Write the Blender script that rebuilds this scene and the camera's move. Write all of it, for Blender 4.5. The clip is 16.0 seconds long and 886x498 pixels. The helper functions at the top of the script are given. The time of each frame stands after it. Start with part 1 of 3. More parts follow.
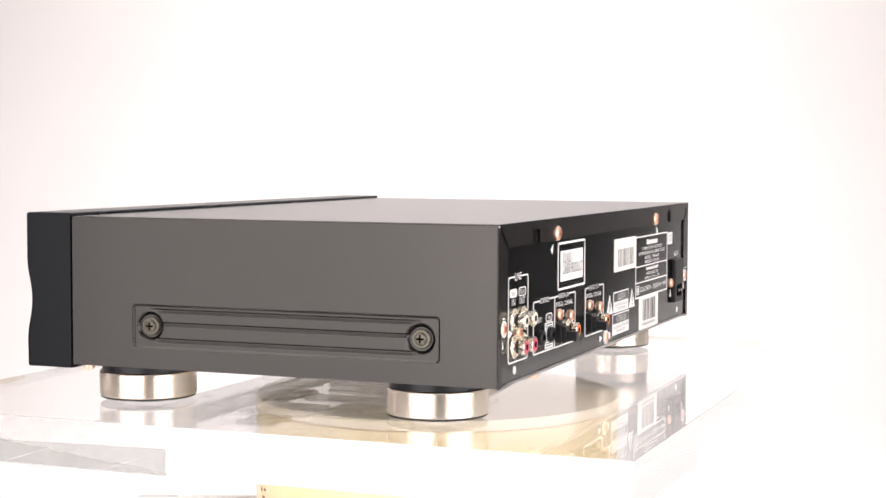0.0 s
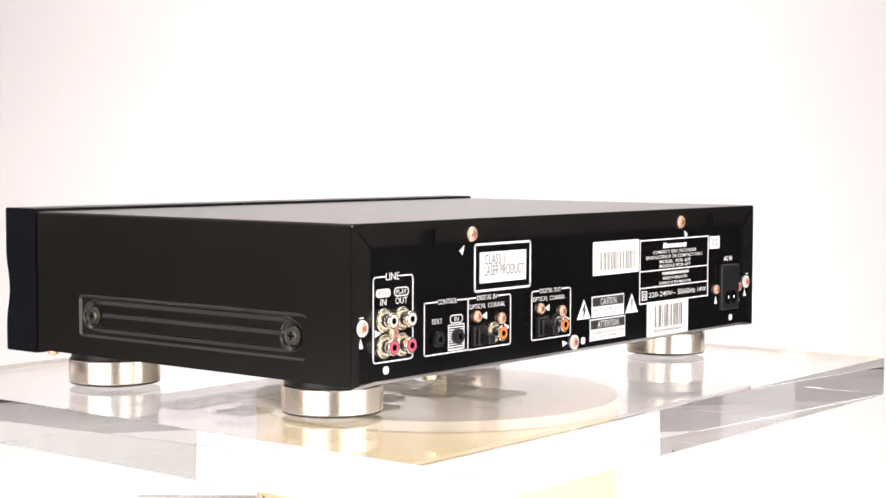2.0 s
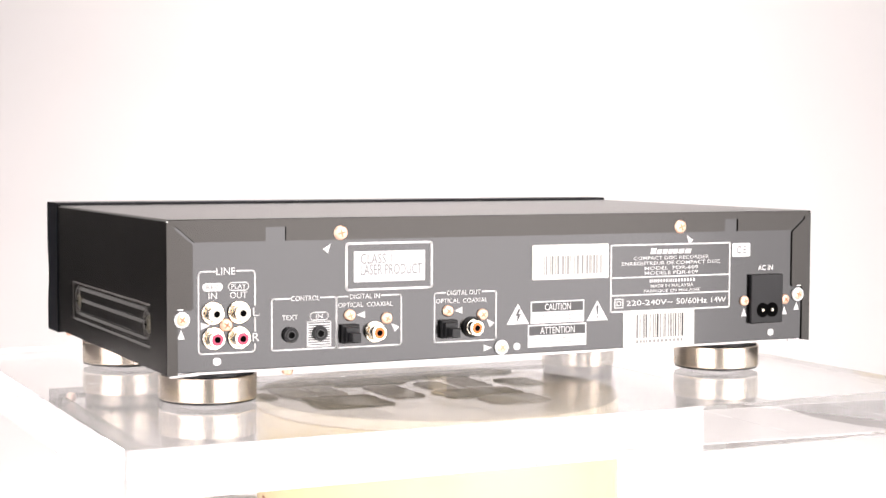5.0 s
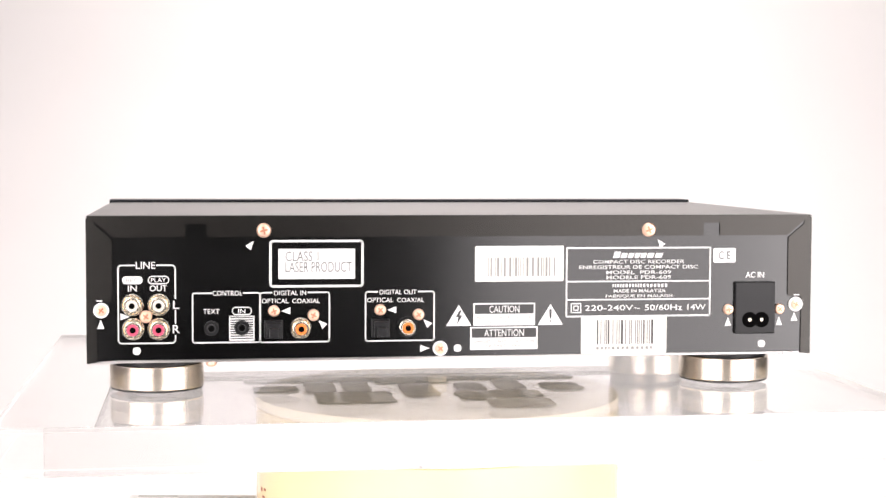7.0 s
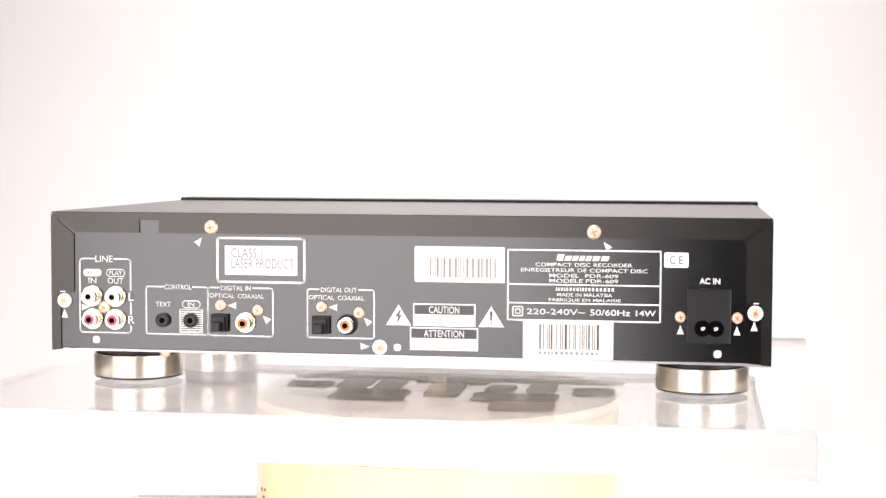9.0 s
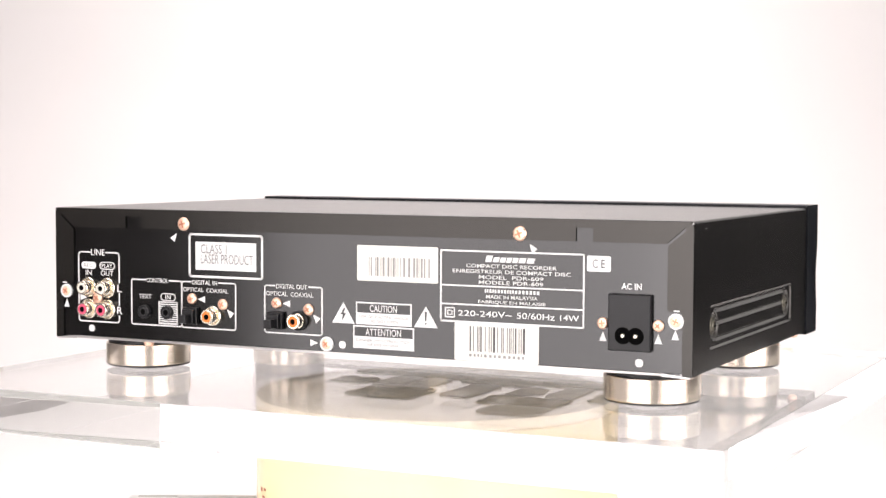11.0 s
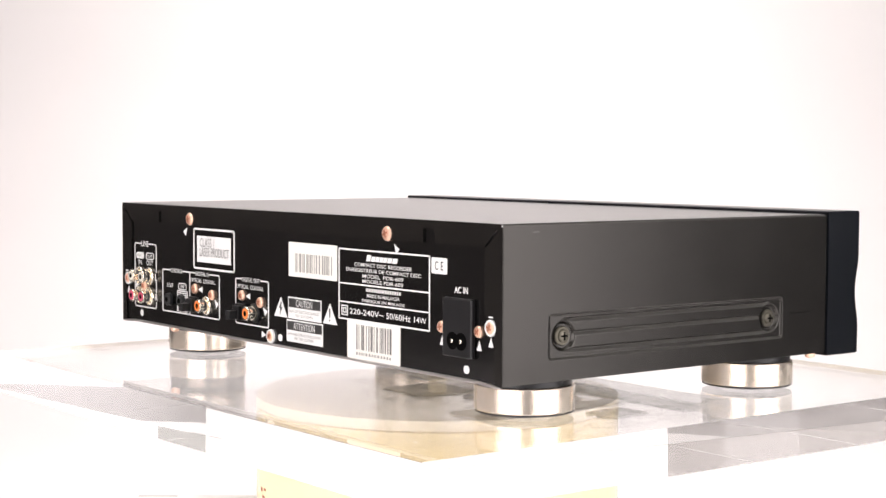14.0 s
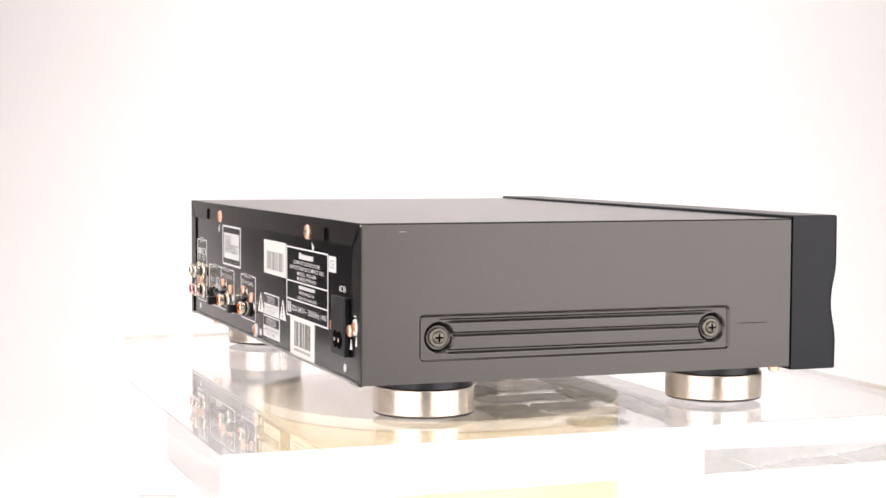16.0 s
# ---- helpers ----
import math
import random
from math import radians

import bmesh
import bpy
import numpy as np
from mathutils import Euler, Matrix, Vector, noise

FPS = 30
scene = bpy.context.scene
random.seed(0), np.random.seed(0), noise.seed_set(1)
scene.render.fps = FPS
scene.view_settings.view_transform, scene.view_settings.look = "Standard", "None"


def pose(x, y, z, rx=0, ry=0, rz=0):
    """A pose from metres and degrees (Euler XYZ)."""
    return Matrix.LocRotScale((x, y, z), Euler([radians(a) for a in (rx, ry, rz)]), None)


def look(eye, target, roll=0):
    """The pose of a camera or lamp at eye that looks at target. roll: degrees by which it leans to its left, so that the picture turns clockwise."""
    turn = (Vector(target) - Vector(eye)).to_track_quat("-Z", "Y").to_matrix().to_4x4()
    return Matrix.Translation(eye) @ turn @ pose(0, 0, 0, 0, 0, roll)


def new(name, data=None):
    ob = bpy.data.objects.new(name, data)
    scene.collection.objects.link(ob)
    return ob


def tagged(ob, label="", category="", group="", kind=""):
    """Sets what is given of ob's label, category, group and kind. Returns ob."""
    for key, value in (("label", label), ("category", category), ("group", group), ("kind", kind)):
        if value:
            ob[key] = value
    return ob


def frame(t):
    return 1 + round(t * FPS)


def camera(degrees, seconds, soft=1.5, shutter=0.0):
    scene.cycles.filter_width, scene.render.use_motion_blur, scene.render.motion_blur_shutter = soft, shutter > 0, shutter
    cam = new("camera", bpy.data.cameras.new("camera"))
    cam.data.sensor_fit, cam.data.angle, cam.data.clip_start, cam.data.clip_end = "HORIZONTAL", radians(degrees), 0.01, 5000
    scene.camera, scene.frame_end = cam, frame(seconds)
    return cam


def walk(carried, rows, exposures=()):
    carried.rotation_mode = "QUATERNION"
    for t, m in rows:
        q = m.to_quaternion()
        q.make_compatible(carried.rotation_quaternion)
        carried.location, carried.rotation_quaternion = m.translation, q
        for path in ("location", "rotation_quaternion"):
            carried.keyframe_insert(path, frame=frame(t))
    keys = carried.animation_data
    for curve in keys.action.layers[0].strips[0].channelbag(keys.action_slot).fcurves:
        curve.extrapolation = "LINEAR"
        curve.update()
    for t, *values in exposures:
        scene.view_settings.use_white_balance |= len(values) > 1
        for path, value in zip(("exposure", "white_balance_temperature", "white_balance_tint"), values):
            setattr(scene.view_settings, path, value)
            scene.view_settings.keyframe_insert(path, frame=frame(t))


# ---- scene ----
# ---- camera: it stands still ----
cam = camera(30.5, 16.0, soft=1.5)
EYE = Vector((0.0, -1.044, 0.1395))
AHEAD = Vector((0.0031, 0.99828, -0.05863))
CAM_POSE = look(EYE, EYE + AHEAD, 0.224)
walk(cam, [(0.0, CAM_POSE), (16.0, CAM_POSE)])

# ---- light of the studio ----
world = bpy.data.worlds.new("studio_air")
scene.world = world
world.use_nodes = True
world.node_tree.nodes["Background"].inputs[0].default_value = (1.0, 0.97, 0.95, 1)
world.node_tree.nodes["Background"].inputs[1].default_value = 0.02
scene.view_settings.exposure = -0.73
scene.cycles.max_bounces, scene.cycles.transmission_bounces, scene.cycles.glossy_bounces = 20, 20, 12


def area(name, eye, target, sx, sy, watts, colour=(1, 0.935, 0.942)):
    data = bpy.data.lights.new(name, "AREA")
    data.shape, data.size, data.size_y, data.energy, data.color = "RECTANGLE", sx, sy, watts, colour
    ob = new(name, data)
    ob.matrix_world = look(eye, target)
    return ob


area("overhead_light", (-0.75, -0.10, 2.3), (-0.75, 0.35, 0), 3.4, 1.8, 100)
area("softbox_right", (1.078, -1.042, 0.30), (0.008, 0.008, 0.30), 1.64, 1.3, 34.5)
# second, smaller lamp added to each softbox for a brighter core
area("softbox_right_core", (1.098, -1.007, 0.25), (0.028, 0.043, 0.25), 0.80, 0.9, 7.0)
area("softbox_left", (-0.778, -1.298, 0.30), (0.156, -0.124, 0.30), 1.47, 1.3, 28.0)
area("softbox_left_core", (-0.595, -1.430, 0.25), (0.339, -0.256, 0.25), 0.70, 0.9, 6.0)


# ---- materials ----
def mat(name, colour, rough=0.5, metal=0.0, vary=0.06, scale=60.0, bump=0.0, bump_scale=900.0, spec=0.5, stretch=(1, 1, 1),
        rough_vary=0.08, tint=(1, 1, 1)):
    m = bpy.data.materials.new(name)
    m.use_nodes = True
    nt = m.node_tree
    b = nt.nodes["Principled BSDF"]
    b.inputs["Metallic"].default_value = metal
    b.inputs["Specular IOR Level"].default_value = spec
    b.inputs["Specular Tint"].default_value = (*tint, 1)
    co = nt.nodes.new("ShaderNodeTexCoord")
    mp = nt.nodes.new("ShaderNodeMapping")
    mp.inputs["Scale"].default_value = stretch
    nt.links.new(co.outputs["Object"], mp.inputs[0])
    n1 = nt.nodes.new("ShaderNodeTexNoise")
    n1.inputs["Scale"].default_value, n1.inputs["Detail"].default_value = scale, 6
    nt.links.new(mp.outputs[0], n1.inputs["Vector"])
    n2 = nt.nodes.new("ShaderNodeTexNoise")
    n2.inputs["Scale"].default_value, n2.inputs["Detail"].default_value = bump_scale, 3
    nt.links.new(mp.outputs[0], n2.inputs["Vector"])
    ramp = nt.nodes.new("ShaderNodeMix")
    ramp.data_type = "RGBA"
    lo = [max(0.0, c * (1 - vary * 2)) for c in colour] + [1]
    hi = [min(1.0, c * (1 + vary * 2)) for c in colour] + [1]
    ramp.inputs["A"].default_value, ramp.inputs["B"].default_value = lo, hi
    nt.links.new(n1.outputs["Fac"], ramp.inputs["Factor"])
    nt.links.new(ramp.outputs["Result"], b.inputs["Base Color"])
    mr = nt.nodes.new("ShaderNodeMapRange")
    mr.inputs["To Min"].default_value = max(0.0, rough - rough_vary)
    mr.inputs["To Max"].default_value = min(1.0, rough + rough_vary)
    nt.links.new(n1.outputs["Fac"], mr.inputs["Value"])
    nt.links.new(mr.outputs["Result"], b.inputs["Roughness"])
    if bump:
        bp = nt.nodes.new("ShaderNodeBump")
        bp.inputs["Strength"].default_value, bp.inputs["Distance"].default_value = bump, 0.0003
        nt.links.new(n2.outputs["Fac"], bp.inputs["Height"])
        nt.links.new(bp.outputs["Normal"], b.inputs["Normal"])
    return m


M_COVER = mat("painted_steel", (0.0022, 0.0020, 0.0018), 0.25, 0, 0.05, 40, 0.06, 1300, 0.68, (1, 1, 1), 0.03, (1, 0.96, 0.90))
M_REAR = mat("black_panel", (0.0010, 0.0010, 0.0011), 0.165, 0, 0.08, 18, 0.03, 1200, 0.95, (1, 1, 1), 0.05)
M_FRONT = mat("black_facia", (0.003, 0.004, 0.006), 0.30, 0, 0.05, 30, 0.03, 1500, 0.19)
M_PLASTIC = mat("black_plastic", (0.006, 0.006, 0.007), 0.36, 0, 0.1, 80, 0.05, 900, 0.40)
# near-black paints the shade of holes and slots; also scuff and chassis colour
M_DARK = mat("dark_hollow", (0.002, 0.002, 0.002), 0.9, 0, 0.06, 60, 0, 900, 0.04)
M_PRINT = mat("white_print", (0.80, 0.80, 0.79), 0.5, 0, 0.02, 300)
M_LABEL = mat("white_paper", (0.80, 0.78, 0.73), 0.6, 0, 0.02, 50, 0, 900, 0.3)
M_INK = mat("grey_ink", (0.03, 0.03, 0.03), 0.32, 0, 0.1, 200, 0, 900, 0.7)
M_THIN = mat("thin_grey_ink", (0.17, 0.17, 0.165), 0.3, 0, 0.1, 200, 0, 900, 0.9)
M_FADED = mat("faded_ink", (0.28, 0.275, 0.26), 0.4, 0, 0.1, 200)
M_ZINC = mat("galvanised_steel", (0.56, 0.55, 0.54), 0.34, 1.0, 0.32, 28, 0.15, 300, 0.5, (0.35, 1, 1), 0.16)
M_UNDER = mat("bright_steel", (0.60, 0.59, 0.60), 0.17, 1.0, 0.08, 25, 0.0, 300, 0.5, (1, 1, 1), 0.04)
M_GOLD = mat("champagne_metal", (0.74, 0.66, 0.57), 0.24, 1.0, 0.015, 30, 0.0)
M_COPPER = mat("copper_screw", (0.98, 0.63, 0.48), 0.42, 1.0, 0.06, 300)
M_BRASS = mat("tarnished_screw", (0.12, 0.112, 0.090), 0.36, 1.0, 0.2, 300)
M_NICKEL = mat("nickel", (0.92, 0.86, 0.75), 0.22, 1.0, 0.05, 300)
M_RUBBER = mat("black_rubber", (0.010, 0.010, 0.010), 0.6)
M_FELT = mat("grey_felt", (0.34, 0.34, 0.34), 0.9)
M_PALE = mat("pale_grey", (0.52, 0.50, 0.49), 0.7)
M_CREAM = mat("cream_insert", (0.72, 0.68, 0.58), 0.4)
M_RED = mat("red_insert", (0.62, 0.08, 0.15), 0.35)
M_ORANGE = mat("orange_insert", (0.86, 0.22, 0.04), 0.35)
M_SWEEP = mat("white_sweep", (0.84, 0.82, 0.81), 0.7, 0, 0.01, 4)
M_MARK = mat("red_brown_print", (0.30, 0.07, 0.04), 0.6)
M_CHIP = mat("dark_chip", (0.02, 0.02, 0.02), 0.7)
M_DUST = mat("pale_dust", (0.75, 0.73, 0.70), 0.9)
M_DRUM = mat("yellow_card", (0.86, 0.70, 0.40), 0.13, 0, 0.04, 12, 0.03, 300, 0.7, (1, 1, 1), 0.02)
M_WALL = mat("white_wall", (0.78, 0.78, 0.76), 0.8)
# added wall bands: dark enough to keep the recorder's reflections black
M_BAND = mat("added_dark_band", (0.03, 0.03, 0.03), 0.7)
M_FLOOR = mat("dark_floor", (0.06, 0.055, 0.05), 0.7)
M_TABLE = mat("grey_table", (0.36, 0.345, 0.34), 0.5, 0, 0.2, 7)
M_PLATTER = mat("cream_platter", (0.95, 0.83, 0.61), 0.40, 0, 0.03, 20, 0.02, 300, 0.5, (1, 1, 1), 0.05)
M_WALL_EAST = mat("pale_green_wall", (0.85, 0.86, 0.83), 0.8)
M_WALL_WEST = mat("warm_white_wall", (0.70, 0.67, 0.65), 0.8, 0, 0.06, 5)
# browner version of the added band for the west wall
M_BAND_WEST = mat("added_brown_band", (0.12, 0.105, 0.10), 0.8, 0, 0.25, 5)
M_FIELD = mat("grey_steel_field", (0.36, 0.36, 0.365), 0.6, 0, 0.2, 90)


def smudged():
    """Scuffed bare steel: dark smears over a mid grey."""
    m = mat("scuffed_steel", (0.07, 0.07, 0.07), 0.8, 0, 0.06, 60, 0, 900, 0.1)
    nt = m.node_tree
    b = nt.nodes["Principled BSDF"]
    co = nt.nodes.new("ShaderNodeTexCoord")
    n = nt.nodes.new("ShaderNodeTexNoise")
    n.inputs["Scale"].default_value, n.inputs["Detail"].default_value, n.inputs["Distortion"].default_value = 70, 9, 0.8
    nt.links.new(co.outputs["Object"], n.inputs["Vector"])
    r = nt.nodes.new("ShaderNodeValToRGB")
    r.color_ramp.elements[0].position, r.color_ramp.elements[0].color = 0.40, (0.07, 0.07, 0.07, 1)
    r.color_ramp.elements[1].position, r.color_ramp.elements[1].color = 0.75, (0.30, 0.295, 0.29, 1)
    nt.links.new(n.outputs["Fac"], r.inputs[0])
    nt.links.new(r.outputs[0], b.inputs["Base Color"])
    return m


M_SMUDGE = smudged()


def acrylic():
    m = bpy.data.materials.new("clear_acrylic")
    m.use_nodes = True
    nt = m.node_tree
    b = nt.nodes["Principled BSDF"]
    b.inputs["Base Color"].default_value = (0.985, 0.985, 0.98, 1)
    b.inputs["Transmission Weight"].default_value = 1.0
    b.inputs["IOR"].default_value = 1.49
    n = nt.nodes.new("ShaderNodeTexNoise")
    n.inputs["Scale"].default_value, n.inputs["Detail"].default_value = 40, 8
    mr = nt.nodes.new("ShaderNodeMapRange")
    mr.inputs["From Min"].default_value, mr.inputs["From Max"].default_value = 0.5, 0.9
    mr.inputs["To Min"].default_value, mr.inputs["To Max"].default_value = 0.0, 0.06
    nt.links.new(n.outputs["Fac"], mr.inputs["Value"])
    nt.links.new(mr.outputs["Result"], b.inputs["Roughness"])
    return m


M_ACRYLIC = acrylic()


# ---- mesh helpers ----
def mesh_of(name, bm, material, smooth=False):
    bmesh.ops.recalc_face_normals(bm, faces=bm.faces)
    me = bpy.data.meshes.new(name)
    bm.to_mesh(me)
    bm.free()
    me.materials.append(material)
    if smooth:
        me.shade_smooth()
        me.set_sharp_from_angle(angle=radians(22))
    return me


def part(name, bm, material, parent, label="", smooth=False):
    me = bm if isinstance(bm, bpy.types.Mesh) else mesh_of(name, bm, material, smooth)
    ob = new(name, me)
    ob.parent = parent
    if label:
        tagged(ob, label)
    return ob


def thing(name, label, category, group=""):
    return tagged(new(name), label, category, group)


def box(x0, x1, y0, y1, z0, z1, bevel=0.0, seg=2, bm=None):
    bm = bm or bmesh.new()
    vs = [bm.verts.new((x, y, z)) for x in (x0, x1) for y in (y0, y1) for z in (z0, z1)]
    fs = [bm.faces.new([vs[i] for i in q]) for q in
          ((0, 1, 3, 2), (4, 6, 7, 5), (0, 4, 5, 1), (2, 3, 7, 6), (0, 2, 6, 4), (1, 5, 7, 3))]
    if bevel:
        es = list({e for f in fs for e in f.edges})
        bmesh.ops.bevel(bm, geom=es, offset=bevel, segments=seg, affect="EDGES", profile=0.5)
    return bm


def slab(points, y0, y1, bm=None):
    """A polygon in x and z, given depth along y."""
    bm = bm or bmesh.new()
    a = [bm.verts.new((x, y0, z)) for x, z in points]
    b = [bm.verts.new((x, y1, z)) for x, z in points]
    bm.faces.new(a)
    bm.faces.new(b[::-1])
    n = len(points)
    for i in range(n):
        bm.faces.new((a[i], a[(i + 1) % n], b[(i + 1) % n], b[i]))
    return bm


def lathe(profile, n=40, bm=None, axis="z", at=(0, 0, 0)):
    """A profile of (radius, height) turned about an axis: z, or -y (outward from the rear), or x."""
    bm = bm or bmesh.new()
    rings = []
    for r, h in profile:
        ring = []
        for k in range(n):
            a = 2 * math.pi * k / n
            c, s = r * math.cos(a), r * math.sin(a)
            p = {"z": (c, s, h), "y": (c, -h, s), "x": (h, c, s)}[axis]
            ring.append(bm.verts.new((p[0] + at[0], p[1] + at[1], p[2] + at[2])))
        rings.append(ring)
    for a, b in zip(rings, rings[1:]):
        for k in range(n):
            bm.faces.new((a[k], a[(k + 1) % n], b[(k + 1) % n], b[k]))
    bm.faces.new(rings[0][::-1])
    bm.faces.new(rings[-1])
    return bm


def rounded(x0, x1, z0, z1, r, n=5):
    pts = []
    for cx, cz, a0 in ((x1 - r, z1 - r, 0), (x0 + r, z1 - r, 90), (x0 + r, z0 + r, 180), (x1 - r, z0 + r, 270)):
        for k in range(n + 1):
            a = radians(a0 + 90 * k / n)
            pts.append((cx + r * math.cos(a), cz + r * math.sin(a)))
    return pts


def strip(points, w, y0, y1, closed=False, bm=None):
    """A line of width w along points in x and z."""
    bm = bm or bmesh.new()
    n = len(points)
    for i in range(n if closed else n - 1):
        a, b = Vector(points[i]), Vector(points[(i + 1) % n])
        d = (b - a).normalized()
        s, e = Vector((-d.y, d.x)) * w / 2, d * w * 0.35
        slab([(q.x, q.y) for q in (a + s - e, b + s + e, b - s + e, a - s - e)], y0, y1, bm)
    return bm


def letters(body, x, z, w, h, y, weight=0.003):
    """A mesh of the words, w wide and h high, centred at x, z, facing -y."""
    cu = bpy.data.curves.new("words", "FONT")
    cu.body = body
    cu.offset = weight
    cu.resolution_u = 3
    ob = bpy.data.objects.new("words", cu)
    scene.collection.objects.link(ob)
    dg = bpy.context.evaluated_depsgraph_get()
    me = bpy.data.meshes.new_from_object(ob.evaluated_get(dg))
    bpy.data.objects.remove(ob)
    co = np.empty(len(me.vertices) * 3, np.float32)
    me.vertices.foreach_get("co", co)
    co = co.reshape(-1, 3)
    lo, hi = co.min(0), co.max(0)
    out = np.empty_like(co)
    out[:, 0] = x + ((co[:, 0] - lo[0]) / (hi[0] - lo[0]) - 0.5) * w
    out[:, 2] = z + ((co[:, 1] - lo[1]) / (hi[1] - lo[1]) - 0.5) * h
    out[:, 1] = y
    me.vertices.foreach_set("co", out.ravel())
    me.update()
    return me


# ---- the studio: sweep, room ----
def build_room():
    bm = bmesh.new()
    prof = [(-0.58, -0.14), (0.55, -0.14)]
    for k in range(1, 13):
        a = radians(90 * k / 12)
        prof.append((0.55 + 0.45 * math.sin(a), -0.14 + 0.45 * (1 - math.cos(a))))
    prof.append((1.0, 1.7))
    rows = [[bm.verts.new((x, y, z)) for y, z in prof] for x in (-0.68, 0.71)]
    for i in range(len(prof) - 1):
        bm.faces.new((rows[0][i], rows[1][i], rows[1][i + 1], rows[0][i + 1]))
    ob = new("backdrop", mesh_of("backdrop", bm, M_SWEEP, True))
    solid = ob.modifiers.new("thickness", "SOLIDIFY")
    solid.thickness, solid.offset = 0.002, 0
    tagged(ob, "seamless white paper sweep curving up behind the turntable", "backdrop", kind="structure")
    tagged(new("floor", mesh_of("floor", box(-2.3, 2.3, -3.0, 2.3, -1.0, -0.95), M_FLOOR)), "plain dark studio floor", "floor", kind="structure")
    tagged(new("ceiling", mesh_of("ceiling", box(-2.3, 2.3, -3.0, 2.3, 2.6, 2.65), M_WALL)), "plain white studio ceiling", "ceiling", kind="structure")
    # the lower bands are added out of view to darken what the panels reflect
    for name, (x0, x1, y0, y1), top in (("wall_north", (-2.3, 2.3, 1.32, 1.42), 0.14), ("wall_south", (-2.3, 2.3, -3.1, -3.0), 0.16),
                                        ("wall_west", (-1.90, -1.80, -3.0, 2.3), 0.17), ("wall_east", (1.75, 1.85, -3.0, 2.3), 0.18)):
        side = name[5:]
        tagged(new(name, mesh_of(name, box(x0, x1, y0, y1, top, 2.6), {"east": M_WALL_EAST, "west": M_WALL_WEST}.get(side, M_WALL))), "plain pale studio wall above an added dark band", "wall", kind="structure")
        tagged(new("added_band_" + side, mesh_of("added_band_" + side, box(x0, x1, y0, y1, -0.95, top), M_BAND_WEST if side == "west" else M_BAND)), "dark band added below the wall to darken reflections", "trim",
               kind="structure")
    t = thing("studio_table", "large plain grey table under the white sweep", "table")
    t.location = (0, 0.35, -0.95)
    part("tabletop", box(-1.22, 1.02, -0.95, 0.70, 0.77, 0.804, 0.003), M_TABLE, t)
    leg = mesh_of("leg", box(-0.035, 0.035, -0.035, 0.035, 0, 0.77, 0.003), M_TABLE)
    for x in (-1.15, 0.95):
        for y in (-0.88, 0.63):
            part("leg", leg, None, t).location = (x, y, 0)


build_room()


# ---- turntable drum and acrylic plate ----
def build_drum():
    t = thing("turntable_base", "pale yellow round turntable base under the clear plate", "turntable")
    t.location = (0, 0, -0.14)
    part("drum", lathe([(0.1165, 0), (0.1165, 0.0970), (0.1160, 0.0975), (0.05, 0.0975)], 96), M_DRUM, t, smooth=True)
    part("platter", lathe([(0.1150, 0.0975), (0.1165, 0.0980), (0.1165, 0.1036), (0.1162, 0.1040), (0.03, 0.1040)], 96), M_PLATTER, t, "matte cream platter", True)
    part("spindle_hub", lathe([(0.006, 0.1040), (0.006, 0.1138), (0.0056, 0.1144), (0.003, 0.1144)], 24), M_PLATTER, t, "small cream hub that carries the plate", True)
    cbox = part("control_box", box(-0.206, -0.112, -0.03, 0.03, 0, 0.0520, 0.003, 3), M_SWEEP, t, "low white control box at the foot of the drum")
    part("grey_line", box(-0.198, -0.172, 0.021, 0.024, 0.0515, 0.0523), M_PALE, cbox, "thin grey line along the top")
    for x, z, w, h in ((-0.1095, 0.070, 0.0030, 0.0022), (-0.1068, 0.071, 0.0022, 0.0014), (-0.1080, 0.066, 0.0044, 0.0012)):
        y = -math.sqrt(0.11655 ** 2 - x ** 2)
        m = part("red_mark", box(-w / 2, w / 2, -0.0002, 0.0002, -h / 2, h / 2), M_MARK, t, "small brown-red printed mark")
        m.location, m.rotation_euler = (x, y, z), (0, 0, math.atan2(x, -y))
    return t


def build_plate():
    bm = box(-0.257, 0.247, -0.197, 0.231, -0.0255, -0.00005, 0.00015, 1)
    ob = new("acrylic_plate", mesh_of("acrylic_plate", bm, M_ACRYLIC))
    ob.visible_shadow = False
    tagged(ob, "thick clear acrylic plate with polished edges on a turntable", "plate")
    part("edge_chip", box(-0.0378, -0.0366, -0.1978, -0.1968, -0.0248, -0.0240, 0.0002), M_CHIP, ob, "tiny dark chip in the lower edge")
    rng, bm = random.Random(11), bmesh.new()
    for _ in range(90):
        x, y, q = rng.uniform(-0.25, 0.24), rng.uniform(-0.19, 0.22), rng.choice((0.0001, 0.00015, 0.0002, 0.0003))
        k = rng.uniform(1, 3)
        box(x - q * k, x + q * k, y - q, y + q, -0.00005, 0.0001, 0, 2, bm)
    tagged(part("dust_specks", bm, M_DUST, ob, "loose pale dust specks"), kind="stuff")
    return ob


drum = build_drum()
plate = build_plate()

# ---- the recorder ----
XL, XR, XC = -0.2138, 0.2062, -0.0038
ZB, ZT = 0.0225, 0.1045
YR, YF = -0.1155, 0.1330
PR = YR - 0.00015
recorder = thing("disc_recorder", "black compact disc recorder seen from behind, on champagne metal feet", "disc recorder")


